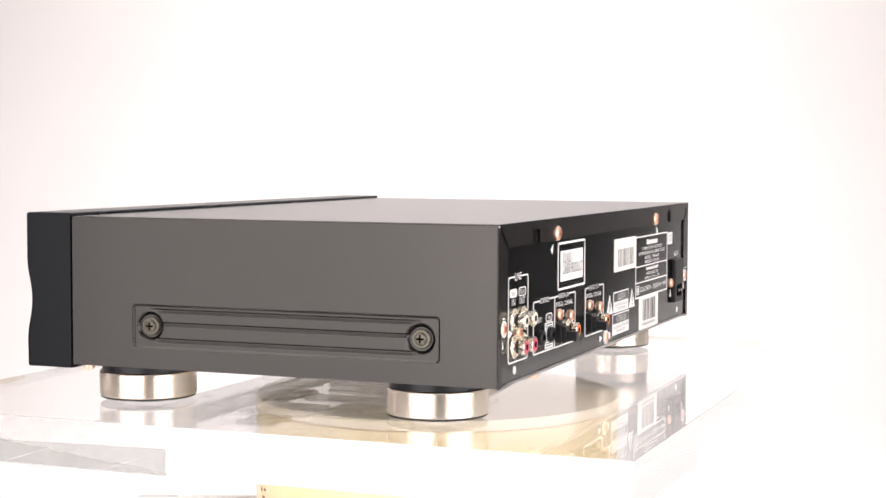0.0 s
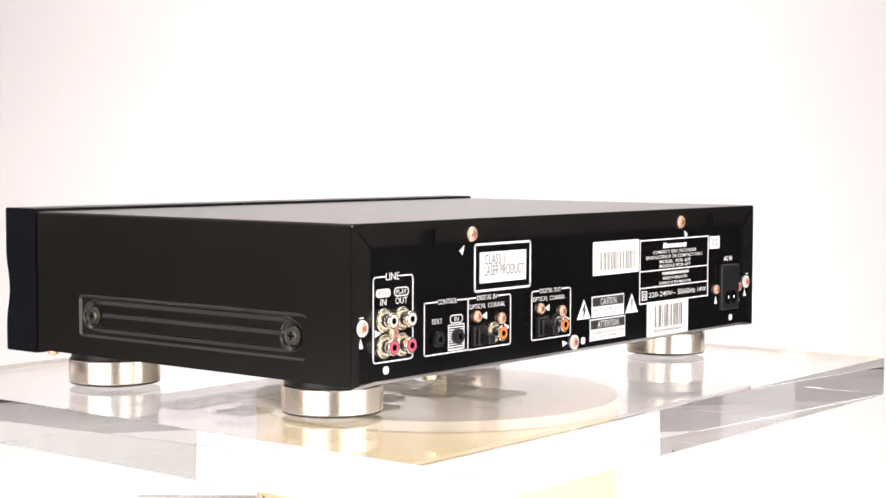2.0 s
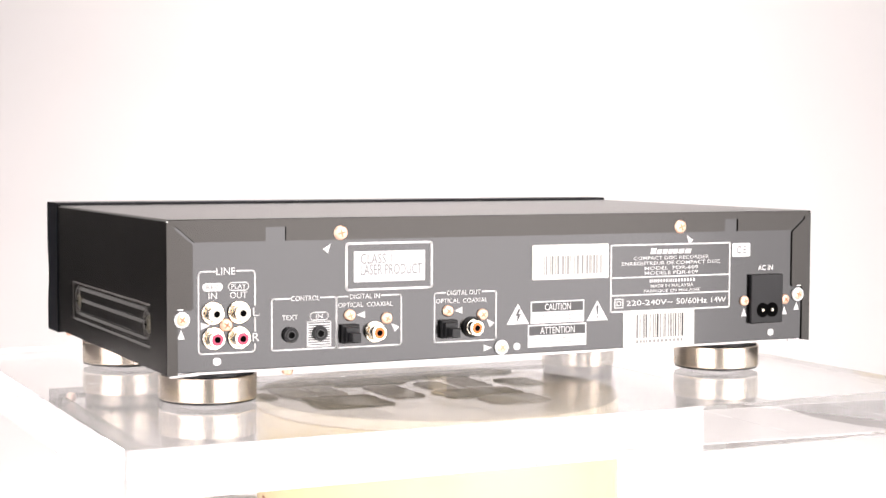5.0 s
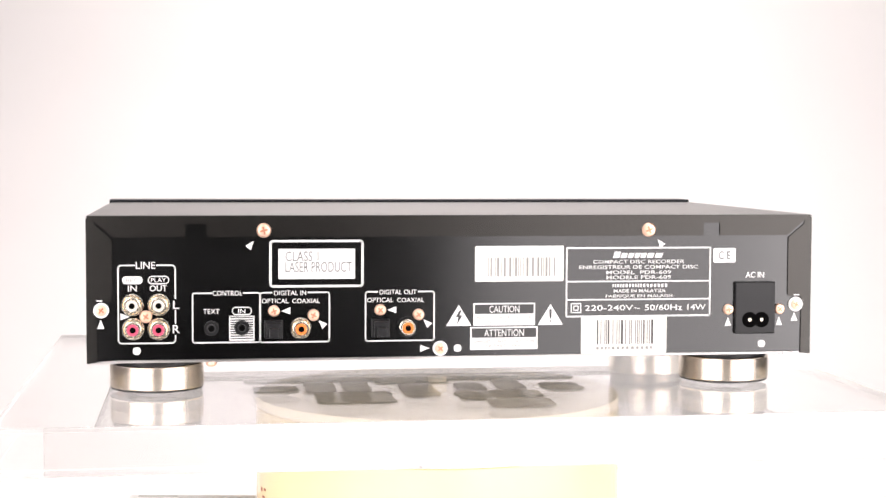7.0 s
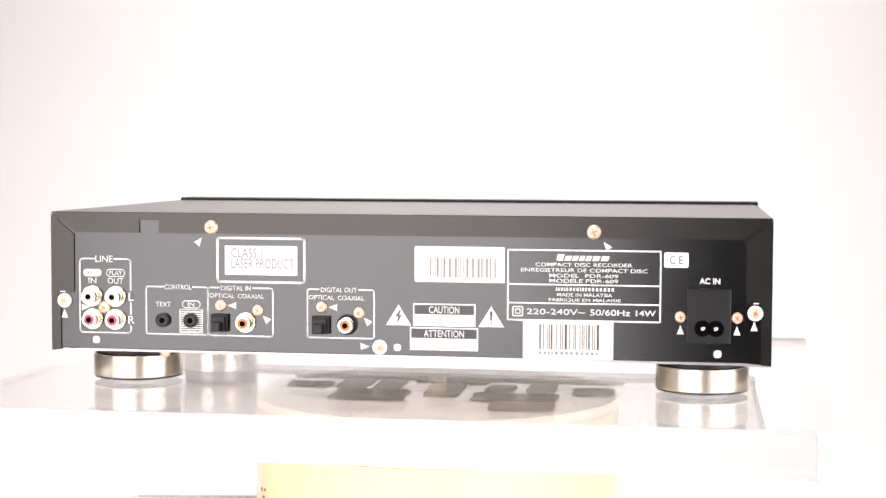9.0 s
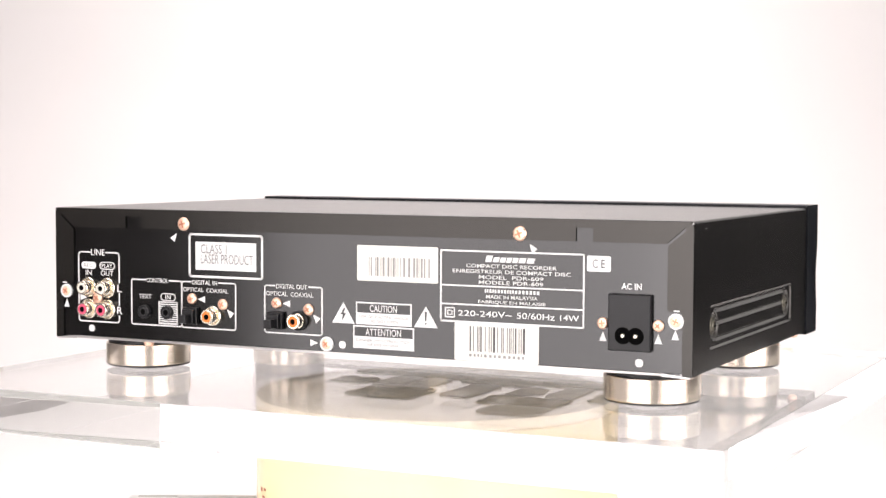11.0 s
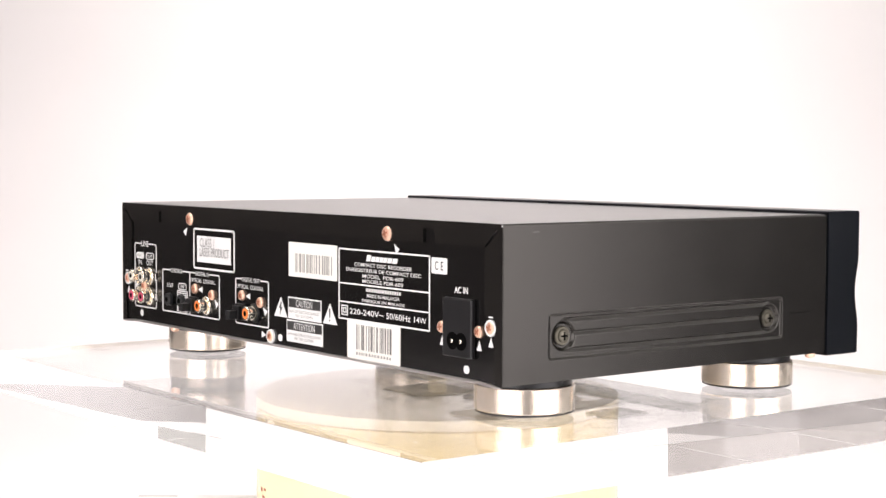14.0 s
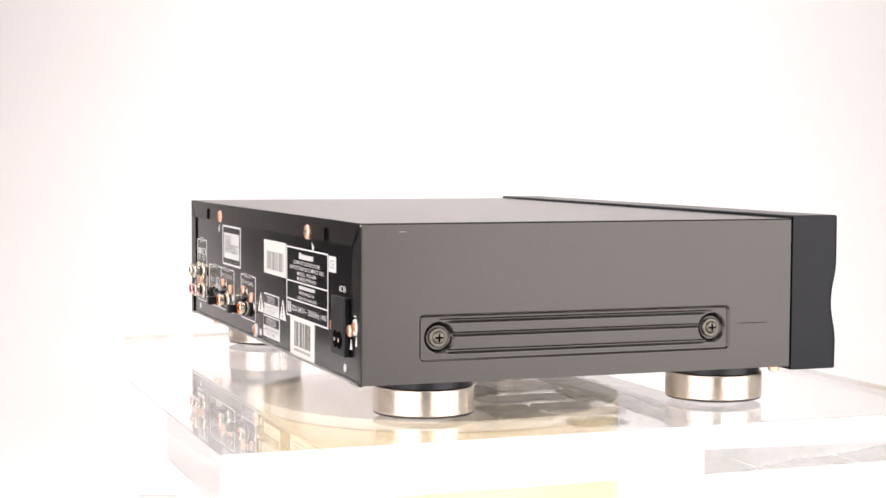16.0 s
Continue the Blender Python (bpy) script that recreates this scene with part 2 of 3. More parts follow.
def side_depth(y, z):
    """How far the pressed side of the cover lies inward at y, z."""
    d = 0.0

    def step(v, a, b):
        t = min(1.0, max(0.0, (v - a) / (b - a)))
        return t * t * (3 - 2 * t)
    y0, y1, z0, z1, rad = -0.0850, 0.0938, 0.0338, 0.0572, 0.0022
    qy = abs(y - (y0 + y1) / 2) - (y1 - y0) / 2 + rad
    qz = abs(z - (z0 + z1) / 2) - (z1 - z0) / 2 + rad
    m = rad - math.hypot(max(qy, 0), max(qz, 0)) - min(max(qy, qz), 0)
    d += 0.0011 * step(m, -0.0005, 0.0010)
    if m > 0:
        ends = min(step(y, -0.0760, -0.0660), step(-y, -0.0855, -0.0755))
        for zc in (0.0545, 0.0474, 0.0386):
            u = min(1.0, (z - zc) / 0.0009 if z > zc else (zc - z) / 0.0021)
            d += ends * 0.0010 * (1 - u) ** 2 * (1 + 2 * u)
        for cy in (-0.0742, 0.0838):
            k = step(-math.hypot(y - cy, z - 0.0456), -0.0084, -0.0060)
            d = d * (1 - k) + 0.0032 * k
    return d


def build_cover():
    bm = box(XL + 0.0006, XR - 0.0006, YR - 0.0008, YF - 0.0008, ZT - 0.0012, ZT, 0.0004, 2)
    part("top_panel", bm, M_COVER, recorder, "wide dark painted steel top", True)

    def spread(stops):
        out = [stops[0][0]]
        for (a, _), (b, n) in zip(stops, stops[1:]):
            out += [a + (b - a) * i / n for i in range(1, n + 1)]
        return out
    ys = spread([(YR - 0.001, 0), (-0.0870, 12), (-0.0640, 66), (0.0740, 40), (0.0960, 62), (YF - 0.0008, 14)])
    zs = spread([(ZB, 0), (0.0328, 8), (0.0582, 100), (ZT - 0.0014, 20), (ZT - 0.0002, 6)])
    ny, nz = len(ys) - 1, len(zs) - 1
    for x, sgn in ((XL, 1), (XR, -1)):
        bm = bmesh.new()
        grid = []
        for i in range(ny + 1):
            y = ys[i]
            col = []
            for j in range(nz + 1):
                z = zs[j]
                e = max(0.0, z - (ZT - 0.0012)) ** 2 * 500
                col.append(bm.verts.new((x + sgn * (side_depth(y, z) + e), y, z)))
            grid.append(col)
        for i in range(ny):
            for j in range(nz):
                bm.faces.new((grid[i][j], grid[i + 1][j], grid[i + 1][j + 1], grid[i][j + 1]))
        xi = x + sgn * 0.0045
        box(min(x + sgn * 0.0008, xi), max(x + sgn * 0.0008, xi), YR - 0.0009, YR + 0.002, ZB, ZT - 0.001, 0, 2, bm)
        box(min(x + sgn * 0.0008, xi), max(x + sgn * 0.0008, xi), YR + 0.002, YF - 0.001, ZB, ZB + 0.001, 0, 2, bm)
        side = part("side_panel", bm, M_COVER, recorder, "dark painted steel side with a pressed ribbed recess", True)
        for cy in (-0.0742, 0.0838):
            prof = [(0.0051, 0.0), (0.0051, 0.0008), (0.0046, 0.0013), (0.0036, 0.0013), (0.0034, 0.0018), (0.0026, 0.0024), (0.0008, 0.0026)]
            bm = lathe([(r, -sgn * hh) for r, hh in prof], 28, None, "x", (x + sgn * 0.0030, cy, 0.0456))
            scr = part("side_screw", bm, M_BRASS, side, "tarnished cross-head screw", True)
            bm = bmesh.new()
            for a, b in ((0.0022, 0.0005), (0.0005, 0.0022)):
                xs = sorted((x + sgn * 0.0030 - sgn * 0.0010, x + sgn * 0.0030 - sgn * 0.00268))
                box(xs[0], xs[1], cy - a, cy + a, 0.0456 - b, 0.0456 + b, 0, 2, bm)
            part("screw_slot", bm, M_DARK, side)
        if sgn < 0:
            part("scuff", box(XR - 0.0001, XR + 0.00006, 0.1000, 0.1180, 0.0474, 0.0477), M_DARK, side, "thin dark scuff")
            part("scratch", box(XR - 0.0001, XR + 0.00006, -0.0965, -0.0925, 0.0999, 0.1001), M_THIN, side, "short pale scratch")
    # folded lips on the rear
    w = 0.0010
    y0, y1 = YR - w, YR - 0.0001
    n = 0.0923
    top = [(XL + 0.0016, ZT - 0.0006), (XR - 0.0016, ZT - 0.0006), (XR - 0.0150, n), (0.1501, n), (0.1501, 0.0998), (0.1401, 0.0998),
           (0.1401, n), (-0.1474, n), (-0.1474, 0.0998), (-0.1592, 0.0998), (-0.1592, n), (XL + 0.0150, n)]
    part("rear_lip", slab(top, y0, y1), M_COVER, recorder, "folded upper lip of the cover")
    for sgn, x in ((1, XL), (-1, XR)):
        q = [(x, ZB - 0.0005), (x, ZT - 0.0016), (x + sgn * 0.0142, n - 0.0012), (x + sgn * 0.0142, 0.0575), (x + sgn * 0.0132, 0.0565),
             (x + sgn * 0.0068, 0.0565), (x + sgn * 0.0058, 0.0555), (x + sgn * 0.0058, ZB - 0.0005)]
        part("rear_lip", slab(q, y0, y1), M_COVER, recorder, "folded side lip of the cover")


def build_body():
    rear = part("rear_panel", box(XL + 0.0012, XR - 0.0012, YR, YR + 0.0012, ZB + 0.0012, ZT - 0.0013), M_REAR, recorder, "black printed steel rear panel")
    base = part("bottom_plate", box(XL + 0.0030, XR - 0.0030, YR + 0.0004, YF - 0.001, ZB - 0.0004, ZB + 0.0008), M_UNDER, recorder, "bright plated steel bottom plate")
    part("bottom_edge", box(XL + 0.017, XR - 0.017, YR - 0.0012, YR + 0.0003, ZB - 0.0004, ZB + 0.0011, 0.0003), M_ZINC, base, "bright bare steel edge")
    for sgn, x in ((1, XL), (-1, XR)):
        q = [(x + sgn * 0.0012, ZB - 0.0012), (x + sgn * 0.0012, ZB - 0.0004), (x + sgn * 0.0168, ZB + 0.0012), (x + sgn * 0.0168, ZB - 0.0006)]
        part("bare_corner", slab(q, YR - 0.0015, YR - 0.0009), M_ZINC, base, "bare bent steel corner")
        # bright steel bit stands in for the highlight on the top edge
        part("highlight_corner", slab(rounded(x - 0.0001 if sgn > 0 else x - 0.0007, x + 0.0007 if sgn > 0 else x + 0.0001, ZT - 0.0016, ZT - 0.0008, 0.0002), YR - 0.0013, YR - 0.0009), M_ZINC, recorder, "small bright corner painted for the edge highlight")
    # worn fields and plates below
    rng = random.Random(4)
    for x0, x1, ya, yb, dark in ((-0.121, 0.115, 0.108, 0.129, 1), (-0.030, 0.022, 0.094, 0.106, 1), (-0.076, -0.025, 0.008, 0.054, 1), (0.018, 0.075, 0.016, 0.050, 1),
                                 (0.034, 0.076, -0.020, 0.014, 0), (-0.117, -0.086, 0.060, 0.086, 1), (0.083, 0.110, 0.050, 0.084, 1), (-0.081, -0.060, 0.057, 0.104, 0),
                                 (-0.055, -0.036, 0.057, 0.104, 0), (-0.016, 0.008, 0.030, 0.091, 0), (0.023, 0.043, 0.053, 0.091, 0), (0.051, 0.071, 0.053, 0.104, 0)):
        pts = []
        ring = rounded(x0, x1, ya, yb, 0.006, 4)
        for p, q in zip(ring, ring[1:] + ring[:1]):
            n = max(1, int(math.dist(p, q) / 0.005))
            for i in range(n):
                k = 0.0014 if dark else 0.0005
                pts.append((p[0] + (q[0] - p[0]) * i / n + rng.uniform(-k, k), p[1] + (q[1] - p[1]) * i / n + rng.uniform(-k, k)))
        bm = slab(pts, 0, 0.0006)
        for v in bm.verts:
            v.co = (v.co.x, v.co.z, ZB - 0.0006 - v.co.y)
        part("worn_field" if dark else "pressed_field", bm, M_SMUDGE if dark else M_FIELD, base, "dark smudged field of the bottom" if dark else "grey pressed field of the bottom")
    # facia: wavy front edge, drawn along x
    prof = [(YF, 0.0205), (YF, 0.1056), (YF + 0.0006, 0.1062), (0.1600, 0.1062), (0.1612, 0.1052), (0.1612, 0.0800)]
    for k in range(1, 12):
        t = k / 12
        prof.append((0.1612 - 0.0030 * math.sin(math.pi * t) ** 1.4, 0.0780 - 0.040 * t))
    prof += [(0.1612, 0.0360), (0.1610, 0.0212), (0.1602, 0.0205)]
    bm = bmesh.new()
    xs = ((XL - 0.0002, 0.0), (XL - 0.0008, 0.0006), (XR + 0.0008, 0.0006), (XR + 0.0002, 0.0))
    rings = []
    cy, cz = YF + 0.014, 0.063
    for x, g in xs:
        k = 1.0 if g else 0.985
        rings.append([bm.verts.new((x, cy + (y - cy) * k, cz + (z - cz) * (1 if g else 0.993))) for y, z in prof])
    n = len(prof)
    for a, b in zip(rings, rings[1:]):
        for i in range(n):
            bm.faces.new((a[i], a[(i + 1) % n], b[(i + 1) % n], b[i]))
    bm.faces.new(rings[0])
    bm.faces.new(rings[-1][::-1])
    part("front_panel", bm, M_FRONT, recorder, "black front panel with a curved waist", True)
    part("chassis", box(XL + 0.006, XR - 0.006, YR + 0.004, YF - 0.002, ZB + 0.004, ZT - 0.004), M_DARK, recorder, "dark inner chassis")
    # feet
    for fx, fy in ((-0.1766, -0.0695), (0.1684, -0.0695), (-0.1766, 0.1072), (0.1684, 0.1062)):
        foot = part("foot", lathe([(0.0255, 0.0029), (0.0267, 0.0030), (0.0273, 0.0036), (0.0273, 0.0161), (0.0269, 0.0166), (0.0250, 0.0168)], 72),
                    M_GOLD, recorder, "round champagne turned metal foot", True)
        pad = part("rubber_pad", lathe([(0.0255, 0.0019), (0.0264, 0.0020), (0.0267, 0.0022), (0.0267, 0.0030), (0.024, 0.0031)], 48), M_RUBBER, foot, "thin black rubber ring", True)
        part("felt_pad", lathe([(0.0150, 0.0), (0.0150, 0.0020), (0.012, 0.0021)], 36), M_FELT, foot, "small grey felt pad", True)
        neck = part("neck", lathe([(0.0245, 0.0166), (0.0258, 0.0172), (0.0258, ZB - 0.0004), (0.02, ZB - 0.0003)], 48), M_PLASTIC, foot, "black collar", True)
        foot.location = (fx, fy, 0)
    return rear, base


build_cover()
rear, base = build_body()

SCREW = mesh_of("screw", lathe([(0.0032, 0.0), (0.0032, 0.0008), (0.0026, 0.0016), (0.0014, 0.0019), (0.0003, 0.0019)], 24, None, "y"), M_COPPER, True)
# cross recess drawn as proud bars; its shade is put into darker copper
_b = bmesh.new()
for _u, _v in ((0.0017, 0.0004), (0.0004, 0.0017)):
    box(-_u, _u, -0.0021, -0.0012, -_v, _v, 0, 2, _b)
CROSS = mesh_of("cross_slot", _b, mat("copper_shade", (0.62, 0.27, 0.17), 0.4, 1.0))
RING = mesh_of("bare_ring", lathe([(0.0043, 0.0), (0.0043, 0.0011), (0.003, 0.0011)], 28, None, "y"), M_PRINT)


def screw(x, z, k=1.0, ring=False, turn=0.0):
    s = part("screw", SCREW, None, recorder, "copper-plated cross-head screw")
    s.location, s.scale, s.rotation_euler = (x, PR, z), (k, k, k), (0, radians(turn), 0)
    part("cross_slot", CROSS, None, s)
    if ring:
        part("bare_ring", RING, None, rear, "bare white ring round a screw").location = (x, PR, z)


for x, z, k, ring in ((-0.1157, 0.0960, 1.3, False), (0.1071, 0.0957, 1.3, False), (-0.2057, 0.0517, 1.05, True), (0.1970, 0.0515, 1.05, True),
                      (-0.0153, 0.0280, 1.05, True), (-0.1813, 0.0480, 1.1, False), (-0.1101, 0.0504, 1.05, False), (-0.0878, 0.0479, 1.05, False),
                      (-0.0498, 0.0504, 1.05, False), (-0.0278, 0.0476, 1.05, False), (0.1559, 0.0487, 1.0, False), (0.1871, 0.0487, 1.0, False)):
    screw(x, z, k, ring, random.uniform(0, 90))
for x, y in ((-0.1452, YR + 0.0035), (XL + 0.006, YF - 0.007), (XR - 0.006, YF - 0.007)):
    s = part("bottom_screw", lathe([(0.0032, 0.0), (0.0030, -0.0020), (0.0018, -0.0030), (0.0004, -0.0030)], 20), M_COPPER, base, "copper screw below", True)
    s.location = (x, y, ZB - 0.0004)


def pointer(x, z, way, size=0.0052):
    a = radians(way)
    d, s = Vector((math.sin(a), math.cos(a))) * size, Vector((math.cos(a), -math.sin(a))) * size * 0.38
    c = Vector((x, z))
    pts = [c + d * 0.5, c - d * 0.5 + s, c - d * 0.5 - s]
    part("pointer_mark", slab([(p.x, p.y) for p in pts], PR - 0.0001, PR + 0.0002), M_PRINT, rear)


for x, z, way in ((-0.1229, 0.0881, 38), (0.1142, 0.0882, -38), (-0.2060, 0.0440, 0), (0.1965, 0.0442, 0), (0.1559, 0.0416, 0), (0.1871, 0.0416, 0),
                  (-0.0241, 0.0281, 90), (-0.1926, 0.0480, 90), (-0.1035, 0.0504, -90), (-0.0832, 0.0432, -45), (-0.0432, 0.0504, -90), (-0.0232, 0.0430, -45)):
    pointer(x, z, way)


def word(body, x, z, w, h, y=PR - 0.0001, material=M_PRINT, parent=None, weight=0.003):
    me = letters(body, x, z, w, h, y, weight)
    me.materials.clear()
    me.materials.append(material)
    return part("lettering", me, None, parent or rear)


def bars(x, z, w, h, n, y=PR - 0.0001, material=M_PRINT, parent=None, name="unreadable_word", lean=0.0, fill=0.88):
    """Writing that cannot be read, or must not be: a row of plain bars."""
    rng, at = random.Random(int(abs(x) * 1e5) + n), -0.5
    cuts = [rng.uniform(0.6, 1.4) for _ in range(n)]
    for c in cuts:
        span = c / sum(cuts)
        xa, xb = x + w * (at + span * (1 - fill) / 2), x + w * (at + span * (1 + fill) / 2)
        top = z + h / 2 * (1.0 if not lean or at < -0.4 else 0.55)
        part(name, slab([(xa - lean, z - h / 2), (xb - lean, z - h / 2), (xb + lean, top), (xa + lean, top)], y - 0.0001, y + 0.0001), material, parent or rear)
        at += span


def outline(x0, x1, z0, z1, r, w=0.0009, gap=None, name="printed_frame"):
    """A rounded printed frame; gap: the stretch of its upper side left open for its title."""
    pts = rounded(x0, x1, z0, z1, r, 4)
    bm = bmesh.new()
    n = len(pts)
    for i in range(n):
        a, b = pts[i], pts[(i + 1) % n]
        if gap and abs(a[1] - z1) < 1e-6 and abs(b[1] - z1) < 1e-6 and abs(a[0] - b[0]) > 0.004:
            strip([(max(a[0], b[0]), z1), (gap[1], z1)], w, PR - 0.0001, PR + 0.0002, False, bm)
            strip([(gap[0], z1), (min(a[0], b[0]), z1)], w, PR - 0.0001, PR + 0.0002, False, bm)
        else:
            strip([a, b], w, PR - 0.0001, PR + 0.0002, False, bm)
    return part(name, bm, M_PRINT, rear)


# line section
outline(-0.1964, -0.1650, 0.0330, 0.0767, 0.0020, 0.0008, (-0.1872, -0.1752))
word("LINE", -0.1813, 0.0767, 0.0106, 0.0038)
part("printed_plate", slab(rounded(-0.1942, -0.1830, 0.0662, 0.0706, 0.0020), PR - 0.0001, PR + 0.0002), M_PRINT, rear)
word("REC", -0.1886, 0.0684, 0.0070, 0.0022, PR - 0.0003, M_FADED)
outline(-0.1798, -0.1686, 0.0663, 0.0705, 0.0020, 0.0006)
word("PLAY", -0.1742, 0.0684, 0.0082, 0.0024)
word("IN", -0.1886, 0.0638, 0.0048, 0.0034)
word("OUT", -0.1743, 0.0638, 0.0096, 0.0034)
part("printed_break", slab([(-0.1664, 0.0515), (-0.1638, 0.0515), (-0.1638, 0.0578), (-0.1664, 0.0578)], PR - 0.00015, PR + 0.0002), M_REAR, rear)
part("printed_break", slab([(-0.1664, 0.0375), (-0.1638, 0.0375), (-0.1638, 0.0438), (-0.1664, 0.0438)], PR - 0.00015, PR + 0.0002), M_REAR, rear)
word("L", -0.1646, 0.0545, 0.0034, 0.0046, PR - 0.0002)
word("R", -0.1646, 0.0408, 0.0038, 0.0046, PR - 0.0002)


def phono(x, z, insert, label, flange=0.0062, collar=M_NICKEL):
    j = part("phono_socket", lathe([(0.0044, 0), (0.0044, 0.0024), (0.0036, 0.0026), (0.0036, 0.0050), (0.0043, 0.0053),
                                    (0.0043, 0.0069), (0.0041, 0.0072), (0.0030, 0.0072), (0.0030, 0.0064)], 36, None, "y"), M_NICKEL, recorder, label, True)
    j.location = (x, PR, z)
    part("flange", lathe([(flange, 0), (flange, 0.0010), (flange - 0.0004, 0.0015), (flange - 0.0009, 0.0015), (flange - 0.0014, 0.0007), (0.0046, 0.0006)], 36, None, "y"), collar, j,
         "dished socket flange", True)
    part("insert", lathe([(0.0034, 0.0060), (0.0034, 0.0070), (0.0032, 0.0074), (0.0012, 0.0074)], 28, None, "y"), insert, j, "coloured plastic insert")
    part("pin_hole", lathe([(0.0017, 0.0064), (0.0017, 0.00752), (0.0003, 0.00752)], 16, None, "y"), M_DARK, j)
    part("barrel", lathe([(0.00375, 0.0026), (0.00375, 0.0036), (0.0036, 0.0037)], 24, None, "y"), M_PLASTIC, j, "black barrel")


phono(-0.1887, 0.0546, M_CREAM, "nickel phono socket with a cream insert")
phono(-0.1741, 0.0546, M_CREAM, "nickel phono socket with a cream insert")
phono(-0.1883, 0.0411, M_RED, "nickel phono socket with a red insert")
phono(-0.1742, 0.0410, M_RED, "nickel phono socket with a red insert")
phono(-0.0951, 0.0406, M_ORANGE, "nickel coaxial socket with an orange insert", 0.0060)
phono(-0.0345, 0.0406, M_ORANGE, "nickel coaxial socket with an orange insert", 0.0060, M_PLASTIC)

# control section
outline(-0.1555, -0.1180, 0.0329, 0.0608, 0.0012, 0.0008, (-0.1450, -0.1272))
word("CONTROL", -0.1361, 0.0607, 0.0166, 0.0028)
word("TEXT", -0.1451, 0.0505, 0.0092, 0.0027)
outline(-0.1334, -0.1228, 0.0486, 0.0527, 0.0019, 0.0006)
word("IN", -0.1281, 0.0506, 0.0040, 0.0025)


def jack(x, z):
    j = part("mini_jack", lathe([(0.0042, 0), (0.0042, 0.0022), (0.0038, 0.0027), (0.0028, 0.0027), (0.0022, 0.0019)], 28, None, "y"), M_PLASTIC, recorder, "black mini jack socket", True)
    j.location = (x, PR, z)
    part("jack_ring", lathe([(0.0024, 0.0016), (0.0024, 0.0028), (0.0020, 0.0028)], 20, None, "y"), M_INK, j)
    part("jack_hole", lathe([(0.0018, 0.0018), (0.0018, 0.0030), (0.0003, 0.0030)], 16, None, "y"), M_DARK, j)


jack(-0.1451, 0.0411)
jack(-0.1281, 0.0413)
_b = bmesh.new()
for k in range(11):
    z = 0.0345 + 0.0013 * k
    strip([(-0.1345, z), (-0.1218, z)], 0.0007, PR - 0.0001, PR + 0.0002, False, _b)
part("printed_lines", _b, M_PRINT, rear, "white striped field")
outline(-0.1349, -0.1214, 0.0341, 0.0476, 0.0002, 0.0007)

# digital sections
for x0, x1, title, tx, tw in ((-0.1178, -0.0788, "DIGITAL IN", -0.1010, 0.0180), (-0.0582, -0.0188, "DIGITAL OUT", -0.0396, 0.0212)):
    outline(x0, x1, 0.0327, 0.0608, 0.0014, 0.0008, (tx - tw / 2 - 0.0012, tx + tw / 2 + 0.0012))
    word(title, tx, 0.0606, tw, 0.0027)
    word("OPTICAL", x0 + 0.0084, 0.0561, 0.0150, 0.0026)
    word("COAXIAL", x0 + 0.0258, 0.0560, 0.0156, 0.0026)
for x in (-0.1104, -0.0498):
    o = part("optical_socket", box(-0.0052, 0.0052, -0.0030, 0, -0.0052, 0.0052, 0.0005), M_PLASTIC, recorder, "square black optical socket")
    o.location = (x, PR, 0.0402)
    part("guide", box(-0.0040, 0.0040, -0.0054, -0.0028, -0.0046, 0.0040, 0.0004), M_PLASTIC, o)
    part("shutter", box(-0.0026, 0.0026, -0.0112, -0.0052, -0.0040, 0.0012, 0.0004), M_PLASTIC, o, "hinged dust shutter standing open")

# laser notice
outline(-0.1120, -0.0600, 0.0643, 0.0899, 0.0015, 0.0013)
part("printed_plate", slab(rounded(-0.1076, -0.0642, 0.0684, 0.0855, 0.0004), PR - 0.0001, PR + 0.0002), M_PRINT, rear)
word("CLASS 1", -0.0943, 0.0813, 0.0186, 0.0056, PR - 0.0003, M_THIN, None, -0.002)
word("LASER PRODUCT", -0.0849, 0.0752, 0.0374, 0.0058, PR - 0.0003, M_THIN, None, -0.002)


# stickers with line codes
def sticker(x0, x1, z0, z1, bx0, bx1, bz0, bz1, n, seed, ink, label):
    s = part("sticker", slab(rounded(x0, x1, z0, z1, 0.0008, 3), PR - 0.00025, PR + 0.0001), M_LABEL, recorder, label)
    rng, x = random.Random(seed), bx0
    while x < bx1:
        w = rng.choice((0.0004, 0.0004, 0.0008, 0.0012))
        part("code_bar", slab([(x, bz0), (x + w, bz0), (x + w, bz1), (x, bz1)], PR - 0.0004, PR - 0.0002), ink, s)
        x += w + rng.choice((0.0006, 0.0009, 0.0014, 0.002))
    if n:
        bars((bx0 + bx1) / 2, bz0 - 0.0022, bx1 - bx0 + 0.002, 0.0016, n, PR - 0.0003, M_FADED, s, fill=0.5)
    return s


sticker(0.0048, 0.0568, 0.0661, 0.0866, 0.0125, 0.0510, 0.0690, 0.0800, 0, 3, M_FADED, "white paper sticker with a faded bar code")
sticker(0.0674, 0.1186, 0.0236, 0.0452, 0.0768, 0.1095, 0.0290, 0.0432, 13, 5, M_INK, "white paper sticker with a bar code")

# warnings
for x in (-0.0045, 0.0492):
    part("warning_triangle", slab([(x - 0.0074, 0.0408), (x + 0.0074, 0.0408), (x, 0.0528)], PR - 0.0001, PR + 0.0002), M_PRINT, rear, "white warning triangle")
part("bolt_mark", slab([(-0.0040, 0.0498), (-0.0062, 0.0459), (-0.0047, 0.0459), (-0.0055, 0.0416), (-0.0026, 0.0468), (-0.0042, 0.0468), (-0.0030, 0.0498)], PR - 0.0003, PR), M_INK, rear)
part("exclamation_mark", slab([(0.0488, 0.0445), (0.0496, 0.0445), (0.0499, 0.0498), (0.0485, 0.0498)], PR - 0.0003, PR), M_INK, rear)
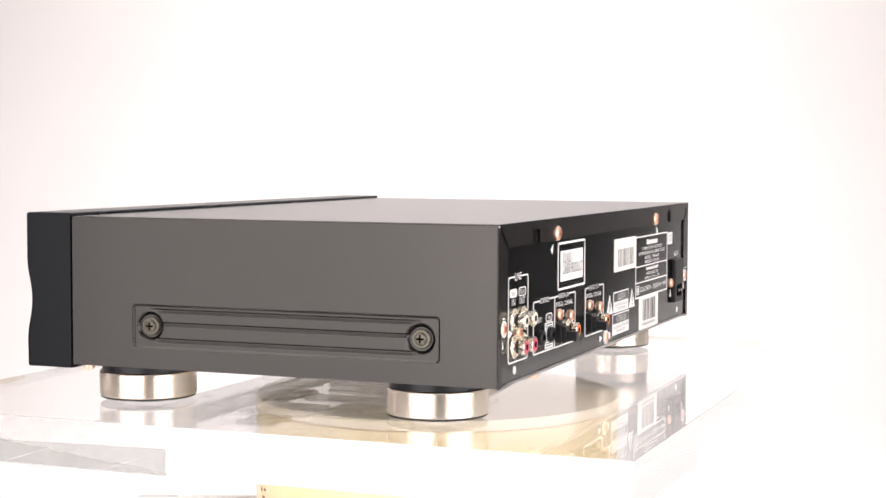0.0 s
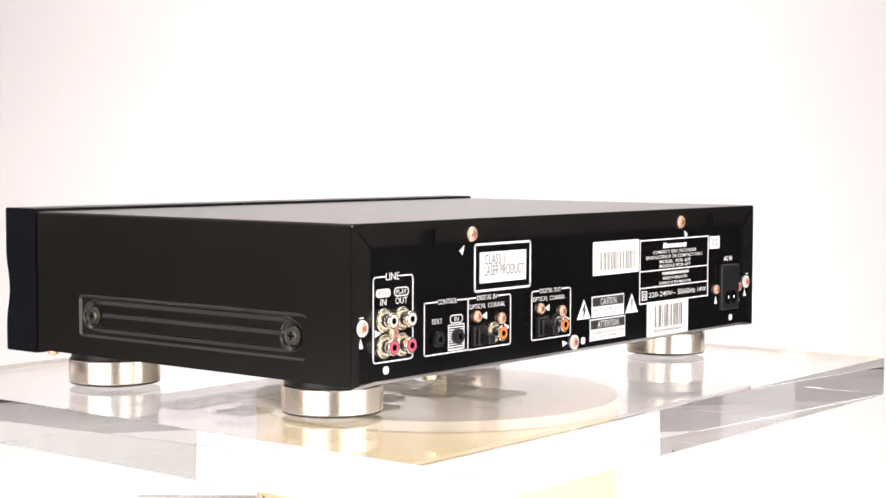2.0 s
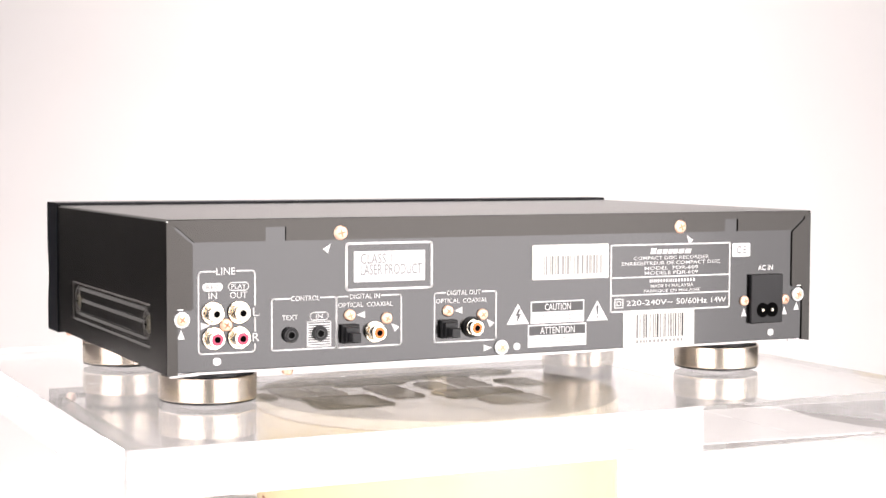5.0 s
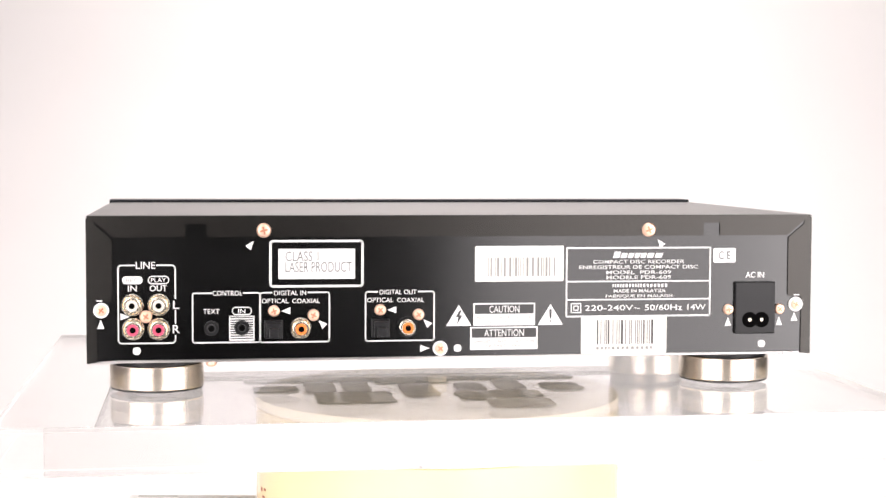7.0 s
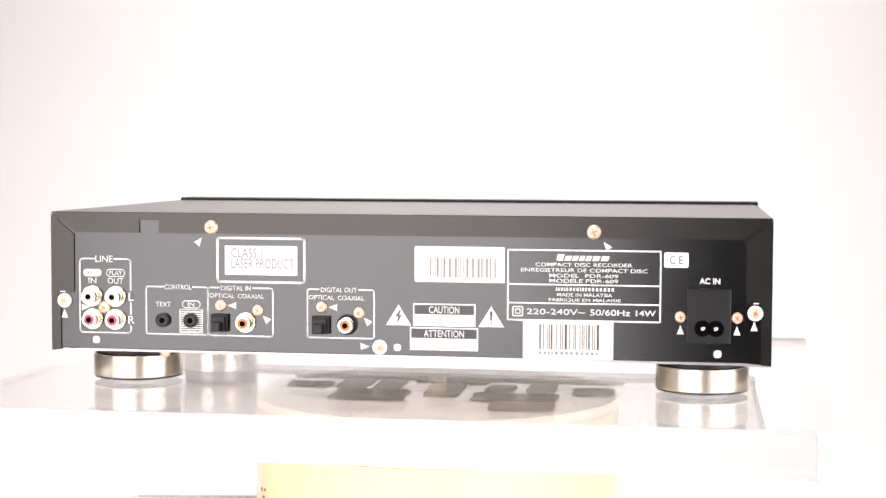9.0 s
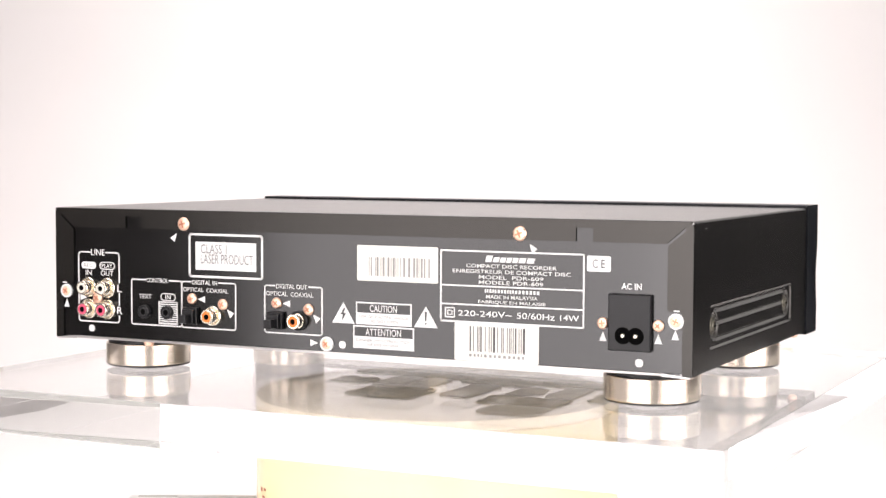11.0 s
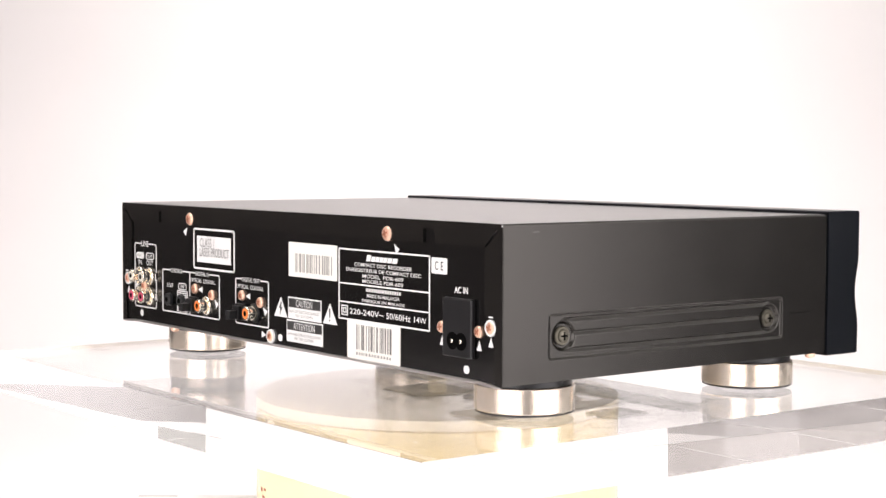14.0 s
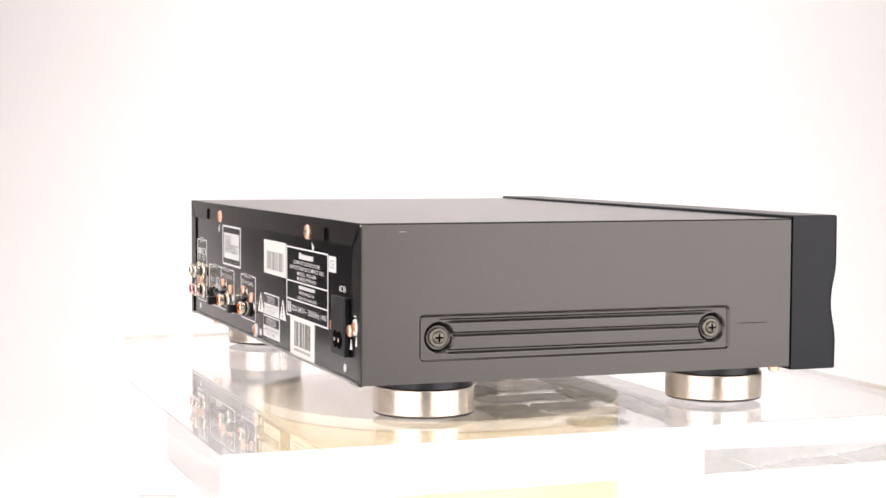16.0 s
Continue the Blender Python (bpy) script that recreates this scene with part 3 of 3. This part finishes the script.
part("exclamation_dot", slab(rounded(0.0487, 0.0497, 0.0425, 0.0435, 0.0004), PR - 0.0003, PR), M_INK, rear)
for x0, x1, z0, z1, body, w, small in ((0.0040, 0.0401, 0.0407, 0.0537, "CAUTION", 0.0176, ("RISK OF ELECTRIC SHOCK", "DO NOT OPEN")),
                                       (0.0022, 0.0417, 0.0268, 0.0400, "ATTENTION", 0.0232, ("DANGER D'ELECTROCUTION", "NE PAS OUVRIR"))):
    c = (x0 + x1) / 2
    zm = z1 - 0.0062
    part("printed_plate", slab([(x0, z0), (x1, z0), (x1, z1), (x0, z1)], PR - 0.0001, PR + 0.0002), M_PRINT, rear)
    part("printed_band", slab([(x0 + 0.0008, zm), (x1 - 0.0008, zm), (x1 - 0.0008, z1 - 0.0008), (x0 + 0.0008, z1 - 0.0008)], PR - 0.0002, PR), M_INK, rear)
    word(body, c, (zm + z1 - 0.0008) / 2, w, 0.0040, PR - 0.0004)
    for line, dz, k in zip(small, (0.0022, 0.0047), (0.90, 0.52)):
        word(line, c, zm - dz, (x1 - x0) * k, 0.0015, PR - 0.0003, M_FADED)

# rating plate
sx0, sx1 = 0.0586, 0.1446
outline(sx0, sx1, 0.0454, 0.0852, 0.0003, 0.0009)
for z in (0.0657, 0.0551):
    part("printed_rule", strip([(sx0, z), (sx1, z)], 0.0008, PR - 0.0001, PR + 0.0002), M_PRINT, rear)
xm = 0.1016
bars(xm - 0.0005, 0.0812, 0.0300, 0.0036, 7, name="maker_mark", lean=0.0005, fill=0.82)
word("COMPACT DISC RECORDER", xm, 0.0771, 0.0546, 0.0021)
word("ENREGISTREUR DE COMPACT DISC", xm, 0.0740, 0.0712, 0.0021)
word("MODEL  PDR-609", xm, 0.0709, 0.0388, 0.0021)
word("MODELE PDR-609", xm, 0.0680, 0.0388, 0.0021)
bars(xm + 0.0008, 0.0632, 0.0336, 0.0019, 18, fill=0.56)
word("MADE IN MALAYSIA", xm + 0.0006, 0.0601, 0.0310, 0.0020)
word("FABRIQUE EN MALAISIE", xm + 0.0006, 0.0570, 0.0406, 0.0020)
outline(0.0615, 0.0671, 0.0477, 0.0529, 0.0002, 0.0007)
outline(0.0630, 0.0656, 0.0491, 0.0515, 0.0002, 0.0006)
word("220-240V~", 0.0860, 0.0503, 0.0330, 0.0032)
word("50/60Hz", 0.1166, 0.0503, 0.0226, 0.0034)
word("14W", 0.1366, 0.0503, 0.0110, 0.0032)
part("printed_plate", slab(rounded(0.1464, 0.1600, 0.0763, 0.0848, 0.0010), PR - 0.0001, PR + 0.0002), M_PRINT, rear, "white approval mark")
word("C E", 0.1532, 0.0806, 0.0072, 0.0046, PR - 0.0003, M_INK)

# mains inlet
word("AC IN", 0.1719, 0.0690, 0.0114, 0.0034, weight=0.02)
inlet = part("mains_inlet", box(0.1595, 0.1838, PR - 0.0028, PR + 0.0002, 0.0343, 0.0650, 0.0007), M_PLASTIC, recorder, "black plastic mains inlet")
_b = bmesh.new()
for x in (0.1682, 0.1754):
    lathe([(0.0046, 0.0), (0.0046, 0.0030), (0.0040, 0.0031)], 28, _b, "y", (x, PR, 0.0427))
box(0.1690, 0.1746, PR - 0.0030, PR, 0.0398, 0.0452, 0, 2, _b)
part("plug_well", _b, M_DARK, inlet, "figure-eight plug opening")
for x in (0.1682, 0.1754):
    part("contact_pin", lathe([(0.0011, 0.002), (0.0011, 0.0034), (0.0006, 0.0037)], 14, None, "y", (x, PR, 0.0427)), M_NICKEL, inlet)
for x, z in ((-0.1864, 0.0287), (0.1766, 0.0282), (-0.0051, 0.0280)):
    part("alignment_hole", slab(rounded(x - 0.0022, x + 0.0022, z - 0.0021, z + 0.0021, 0.0018), PR - 0.00015, PR + 0.0002), M_PRINT, rear, "bare pale spot")
for x in (-0.2066, 0.1974):
    part("bare_edge", slab(rounded(x - 0.0016, x + 0.0016, 0.0567, 0.0574, 0.0003), PR - 0.0012, PR + 0.0001), M_PRINT, rear)


# ---- motion of the turntable ----
TURN = [(0.0, 68.54), (0.5, 64.53), (1.0, 60.11), (1.5, 55.95), (2.0, 51.28), (2.5, 47.13), (3.0, 42.70), (3.5, 38.49), (4.0, 34.26), (6.5, 12.81), (7.0, 8.22), (7.5, 4.00), (8.0, -0.53), (8.5, -4.68), (9.0, -8.99), (11.5, -30.62), (12.0, -35.23), (12.5, -39.59), (13.0, -44.13), (13.5, -48.29), (14.0, -52.72), (14.5, -56.78), (15.0, -61.18), (15.5, -65.31), (16.0, -69.92)]


def motions():
    rows = [(t, pose(0, 0, 0, 0, 0, a)) for t, a in TURN]
    walk(recorder, rows)
    walk(plate, rows)


motions()
